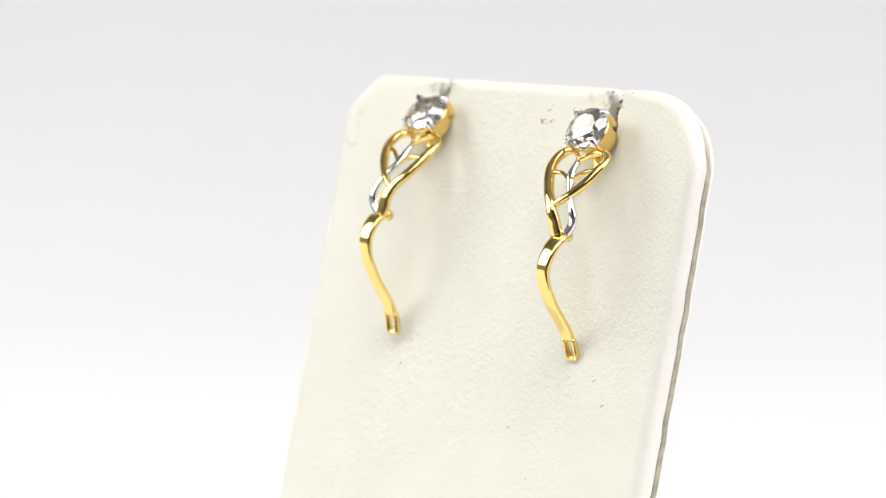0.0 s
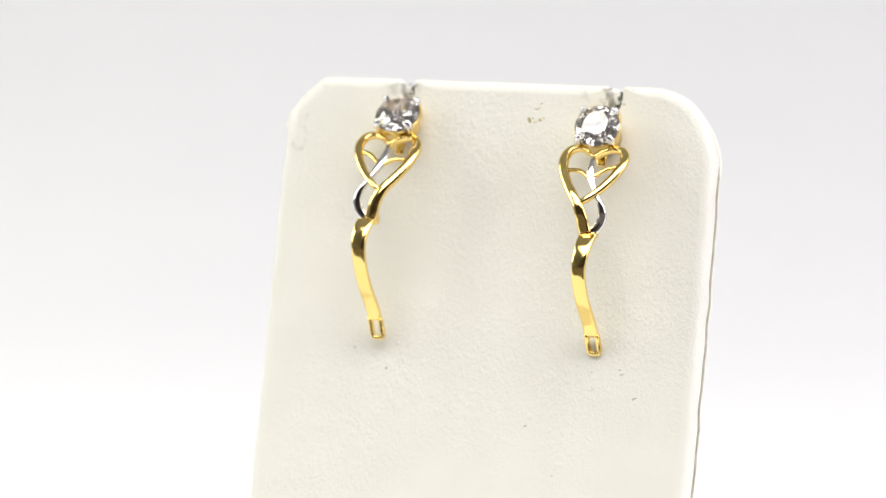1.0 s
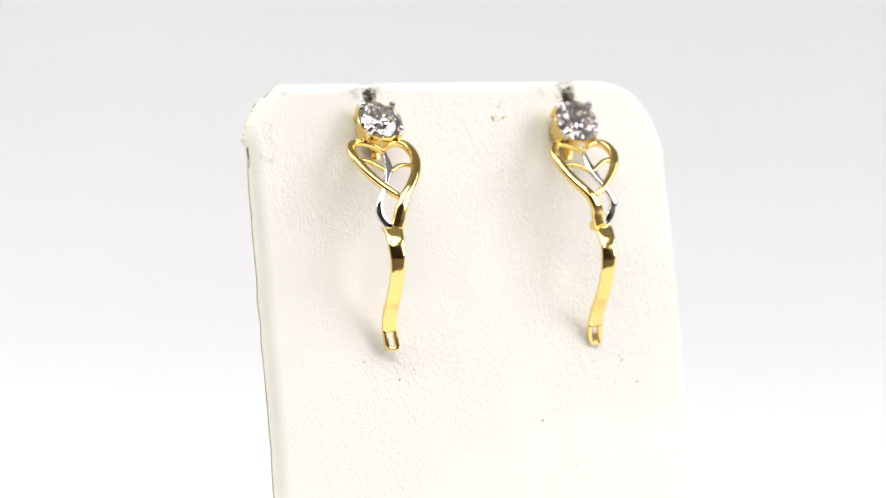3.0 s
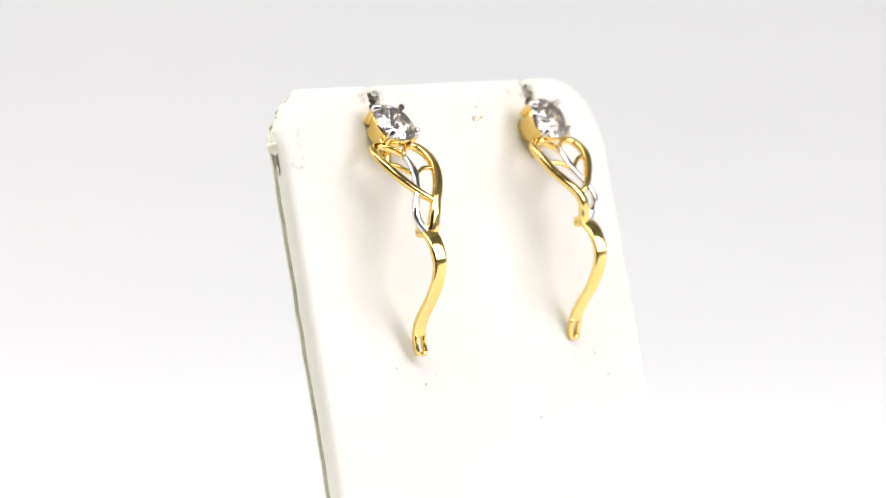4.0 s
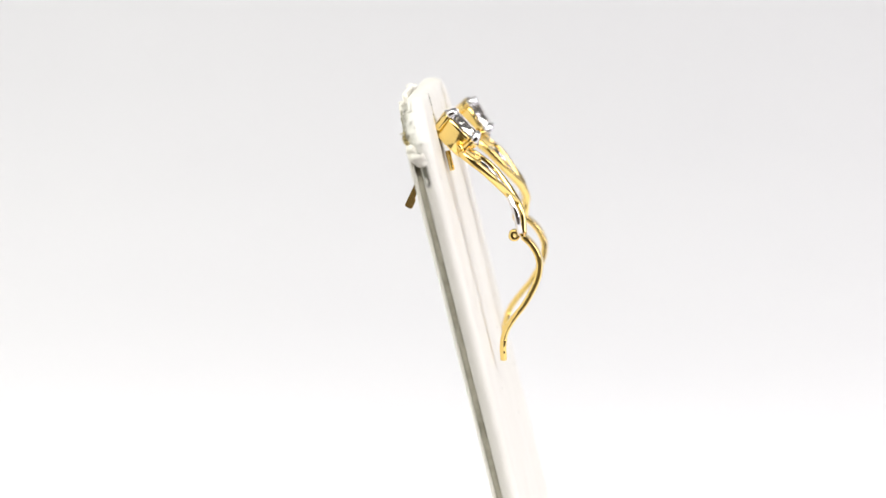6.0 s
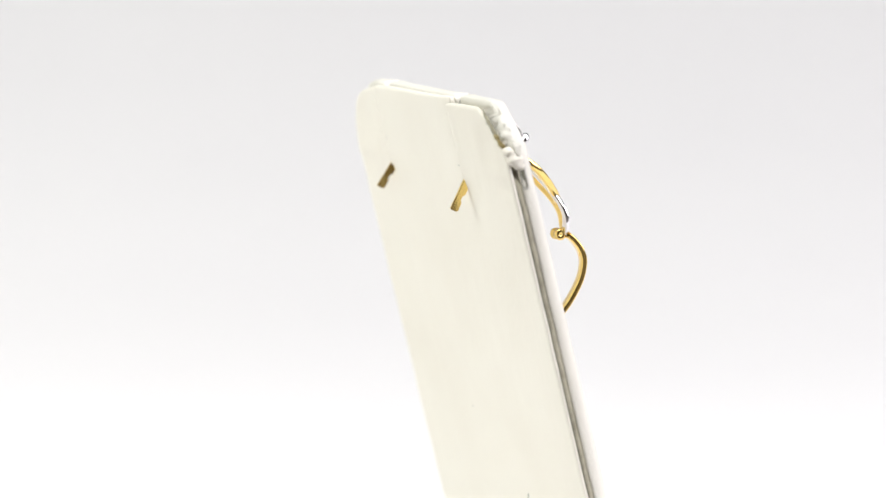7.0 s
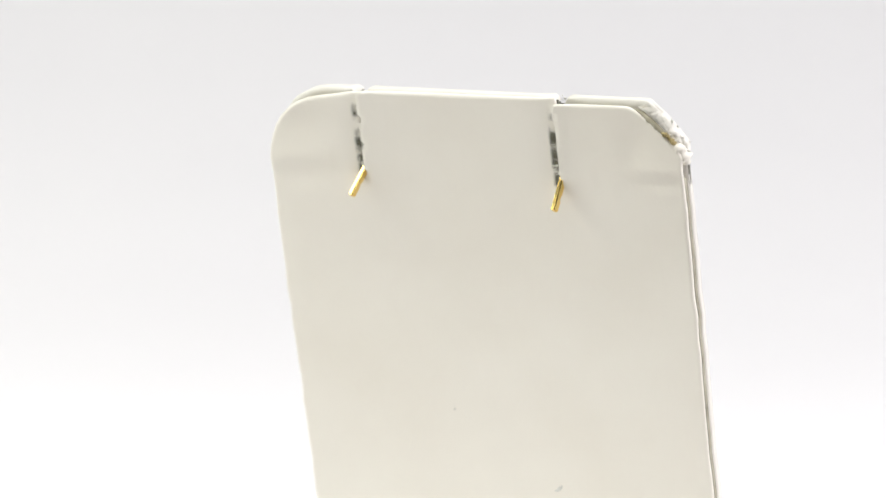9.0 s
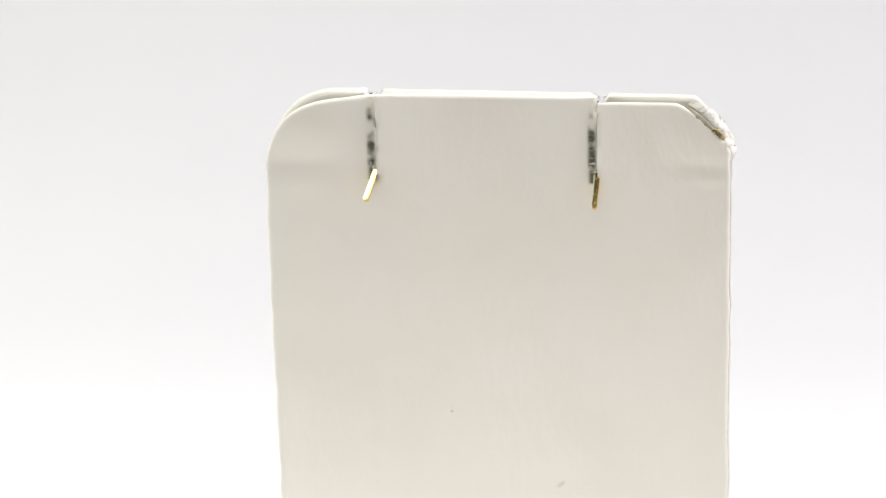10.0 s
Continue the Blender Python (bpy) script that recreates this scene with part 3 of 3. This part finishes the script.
def earring(s, stone_x, tilt, out, bow, bar_u, bar_out, post, label):
    """One earring, in mm about its heart's middle line; s = 1 or -1 mirrors it."""
    root = new("earring")
    tagged(root, label, "earring", "pair of earrings")
    # setting, turned towards its own axis
    axis = Matrix.Translation((stone_x * MM, (2.25 - out) * MM, -20.75 * MM)) @ Matrix.Rotation(radians(90 - tilt), 4, "X") @ Matrix.Scale(1.13, 4)
    cup = lathe([(1.80, -0.05), (1.94, -0.1), (1.93, -0.35), (1.72, -1.2), (1.62, -1.75), (1.62, -1.85 - 0.6 * out), (1.35, -1.85 - 0.6 * out), (1.35, -1.3), (1.55, -0.4)], 36, True)
    cup_ob = part("setting_cup", shifted(cup, axis), GOLD, root)
    part("stone", shifted(brilliant(1.97), axis @ Matrix.Rotation(radians(11), 4, "Z")), STONE, root, "clear round faceted stone", smooth=False)
    # unseen mirror cone, added to throw light back through the stone
    part("stone_reflector", shifted(faceted_reflector(), axis), REFLECTOR, cup_ob, "added mirror facets that brighten the stone", smooth=False)
    for k in range(4):
        a = radians(45 + 90 * k)
        d = Vector((math.cos(a), math.sin(a), 0))
        e = Vector((-d.y, d.x, 0))
        for name, mat, run, r0, r1 in (
                ("claw", GOLD, [d * 1.82 + Vector((0, 0, -1.5)), d * 1.95 + Vector((0, 0, -0.7)), d * 2.0 + Vector((0, 0, -0.05))], 0.30, 0.27),
                ("prong", WHITE_GOLD, [d * 2.0 + Vector((0, 0, -0.08)), d * 2.0 + Vector((0, 0, 0.2)), d * 1.84 + Vector((0, 0, 0.42)), d * 1.68 + Vector((0, 0, 0.50))], 0.33, 0.28)):
            bm = bmesh.new()
            pts = spline(run, 4)
            rings = []
            for i, p in enumerate(pts):
                q = i / (len(pts) - 1)
                r = r0 + (r1 - r0) * q ** 4
                t = (pts[min(i + 1, len(pts) - 1)] - pts[max(i - 1, 0)]).normalized()
                f = t.cross(e)
                rings.append([bm.verts.new((p + e * r * math.cos(j / 10 * math.tau) + f * r * math.sin(j / 10 * math.tau)) * MM) for j in range(10)])
            for x, y in zip(rings, rings[1:]):
                for j in range(10):
                    fc = bm.faces.new((x[j], x[(j + 1) % 10], y[(j + 1) % 10], y[j]))
                    fc.smooth = True
            bm.faces.new(rings[0]), bm.faces.new(rings[-1])
            part(name, shifted(bm, axis), mat, cup_ob, "white gold prong tip" if name == "prong" else "")
    shape = (out, bow, bar_out[0])
    # heart: a broad strand that runs down to the hinge, and a thin one that ends on it
    strand("heart_band", [(-0.05, -23.72), (-0.8, -23.2), (-1.75, -22.92), (-2.6, -23.2), (-2.92, -23.95), (-2.55, -25.2), (-1.75, -26.4), (-0.75, -27.6), (-0.2, -28.8), (0.0, -29.7), (0.2, -30.4)],
           [0.14, 0.18, 0.28, 0.41, 0.46, 0.47, 0.47, 0.5, 0.56, 0.6, 0.6], 0.38, GOLD, root, s, shape)
    strand("heart_wire", [(0.05, -23.72), (0.8, -23.2), (1.8, -22.92), (2.7, -23.12), (3.05, -23.85), (2.5, -25.1), (1.45, -26.3), (0.5, -27.1), (-0.35, -27.65)],
           [0.14, 0.2, 0.3, 0.41, 0.44, 0.42, 0.38, 0.32, 0.23], 0.34, GOLD, root, s, shape)
    strand("stem", [(0.0, -23.9), (0.0, -24.5), (0.12, -25.2), (0.55, -26.1), (1.15, -27.1), (1.7, -28.2), (1.68, -29.2), (1.15, -30.05), (0.5, -30.42)],
           [0.22, 0.3, 0.44, 0.31, 0.26, 0.34, 0.43, 0.44, 0.38], 0.28, WHITE_GOLD, root, s, shape, -0.12, label="white gold stem", cant=-0.2 if s > 0 else 0.0)
    for k in (-1, 1):
        strand("connector", [(1.2 * k, -22.35), (1.35 * k, -22.7), (1.5 * k, -23.0)], [0.28, 0.26, 0.26], 0.26, GOLD, root, s, shape)
    # white gold chevron in the heart's cleft, and the leaf's two side veins
    strand("chevron", [(-0.85, -23.12), (-0.42, -23.32), (0.0, -23.6), (0.42, -23.32), (0.85, -23.12)],
           [0.12, 0.19, 0.25, 0.19, 0.12], 0.26, WHITE_GOLD, root, s, shape, 0.05, label="white gold chevron in the cleft")
    strand("vein", [(-0.1, -25.35), (-0.6, -25.05), (-1.3, -24.83), (-2.35, -24.85)], [0.2, 0.2, 0.21, 0.17], 0.2, GOLD, root, s, shape, -0.06)
    strand("vein", [(0.15, -25.5), (0.75, -25.1), (1.6, -24.6), (2.7, -24.35)], [0.2, 0.21, 0.23, 0.2], 0.2, GOLD, root, s, shape, -0.06)
    # hinge barrel
    hb = lathe([(0.05, -0.8), (0.42, -0.8), (0.54, -0.68), (0.54, -0.34), (0.47, -0.28), (0.47, 0.28), (0.54, 0.34), (0.54, 0.68), (0.42, 0.8), (0.05, 0.8)], 22, True)
    part("hinge", shifted(hb, Matrix.Translation((0.45 * s * MM, (-2.9 - max(-0.2, bar_out[0])) * MM, -30.5 * MM)) @ Matrix.Rotation(radians(90), 4, "Y")), GOLD, root)
    # flat root that joins the setting to the post, close to the stand
    bm = bmesh.new()
    run = spline([(stone_x, front_o(z) + 0.32, z) for z in (-22.9, -23.5, -24.1, -24.7)], 5)
    sweep_bar(bm, run, [Vector((0, 1, -0.2))] * len(run), [0.62 - 0.2 * i / len(run) for i in range(len(run))], [0.24] * len(run), 0.6)
    part("post_root", bm, GOLD, root)
    # lower bar: a strap that bows out and comes back, with a slot near its end
    pts = spline([(o, z, 0) for o, z in BAR], 5)
    n = len(pts)
    cut = n - 8
    us = spline([(u, 0, 0) for u in bar_u], 20)
    shift = spline([(u, 0, 0) for u in bar_out], 30)
    cx = [us[min(len(us) - 1, round(i / (n - 1) * (len(us) - 1)))].x * s for i in range(n)]
    path = [Vector((c, p.x + shift[min(len(shift) - 1, round(i / (n - 1) * (len(shift) - 1)))].x, p.y)) for i, (c, p) in enumerate(zip(cx, pts))]
    nor = []
    for i in range(n):
        t = path[min(i + 1, n - 1)] - path[max(i - 1, 0)]
        v = Vector((0, -t.z, t.y)).normalized()
        nor.append(Vector((-0.11 * v.y, v.y, v.z)).normalized())
    half = [0.88 - 0.22 * min(1.0, i / n / 0.45) + 0.06 * max(0, i / n - 0.6) for i in range(n)]
    bm = bmesh.new()
    sweep_bar(bm, path[:cut + 1], nor[:cut + 1], half[:cut + 1], [0.29] * (cut + 1), 0.42, 28)
    part("clip_bar", bm, GOLD, root)
    bm = bmesh.new()
    loop = [path[cut] + Vector((half[cut] - 0.16, 0, 0.2))]
    for i in range(cut, n - 1):
        loop.append(path[i] + Vector((half[i] - 0.16, 0, 0)))
    loop += [path[-1] + Vector((half[-1] - 0.24, 0, -0.07)), path[-1] + Vector((0, 0, -0.12)), path[-1] + Vector((-half[-1] + 0.24, 0, -0.07))]
    for i in range(n - 2, cut - 1, -1):
        loop.append(path[i] - Vector((half[i] - 0.16, 0, 0)))
    loop.append(path[cut] - Vector((half[cut] - 0.16, 0, -0.2)))
    sweep_bar(bm, loop, [nor[-4]] * len(loop), [0.22] * len(loop), [0.3] * len(loop), 0.6, 12)
    part("clip_loop", bm, GOLD, root)
    # post: flat, goes down through the stand and ends behind it with a notch
    a, b = Vector((post[0], -4.85 + post[2], -22.5)), Vector((post[1], -7.35 + post[2] - post[3], -28.0 + post[4]))
    t = (b - a).normalized()
    across = Vector((0, -t.z, t.y)).normalized()
    turn = radians(3)
    side = Vector((1, 0, 0)) * math.cos(turn) + across * math.sin(turn)
    across = across * math.cos(turn) - Vector((1, 0, 0)) * math.sin(turn)
    L = (b - a).length
    prof = [(0, -0.38), (L, -0.38), (L, 0.36), (L - 1.0, 0.36), (L - 1.05, 0.08), (L - 1.5, 0.08), (L - 1.6, 0.36), (0, 0.36)]
    bm = bmesh.new()
    faces = []
    for k in (-0.22, 0.22):
        faces.append([bm.verts.new(Vector((p.x, -p.y, p.z)) * MM) for p in (a + t * d + across * e + side * k for d, e in prof)])
    bm.faces.new(faces[0]), bm.faces.new(faces[1])
    for i in range(len(prof)):
        j = (i + 1) % len(prof)
        bm.faces.new((faces[0][i], faces[0][j], faces[1][j], faces[1][i]))
    bmesh.ops.bevel(bm, geom=bm.edges[:], offset=0.08 * MM, segments=2, affect="EDGES")
    part("post", bm, GOLD, root, smooth=False)
    return root


LABEL = "yellow and white gold heart earring with clear stone, pinned up"
EARS = []
for s, x, dz, swing, sx, tilt, out, bow, bar_u, bar_out, post in (
        (-1, -10.72, 0.10, 1.2, 0.25, 45, 0.0, 0.12, (0.6, 0.78, 0.65, 0.3, -0.42), (-0.18, -0.22, -0.45, -0.62, -0.05), (0.15, 0.62, 0.35, 0.1, -0.25)),
        (1, 9.86, -0.28, 0.0, -0.08, 32, 0.9, 0.5, (0.52, 0.32, 0.17, 0.42, 0.85), (-0.4, -0.15, -0.12, -0.32, -0.45), (-0.25, 1.25, 0.2, 0.15, 0.35))):
    ear = earring(s, sx, tilt, out, bow, bar_u, bar_out, post, LABEL)
    PIV = Matrix.Translation((0, 2 * MM, -21 * MM))
    m = BASE @ Matrix.Translation((x * MM, 0, (dz - FLOOR) * MM)) @ PIV @ Matrix.Rotation(radians(swing), 4, "Y") @ PIV.inverted()
    ear.matrix_world = m
    EARS.append((ear, m))


def motions():
    """The stand and both earrings turn together about the upright axis."""
    for ob, m in [(stand, STAND)] + EARS:
        rows = []
        for k in range(41):
            t = k * 0.25
            rows.append((t, Matrix.Rotation(radians(21.15 * (t - 2.3) + 0.3), 4, "Z") @ m))
        walk(ob, rows)


motions()
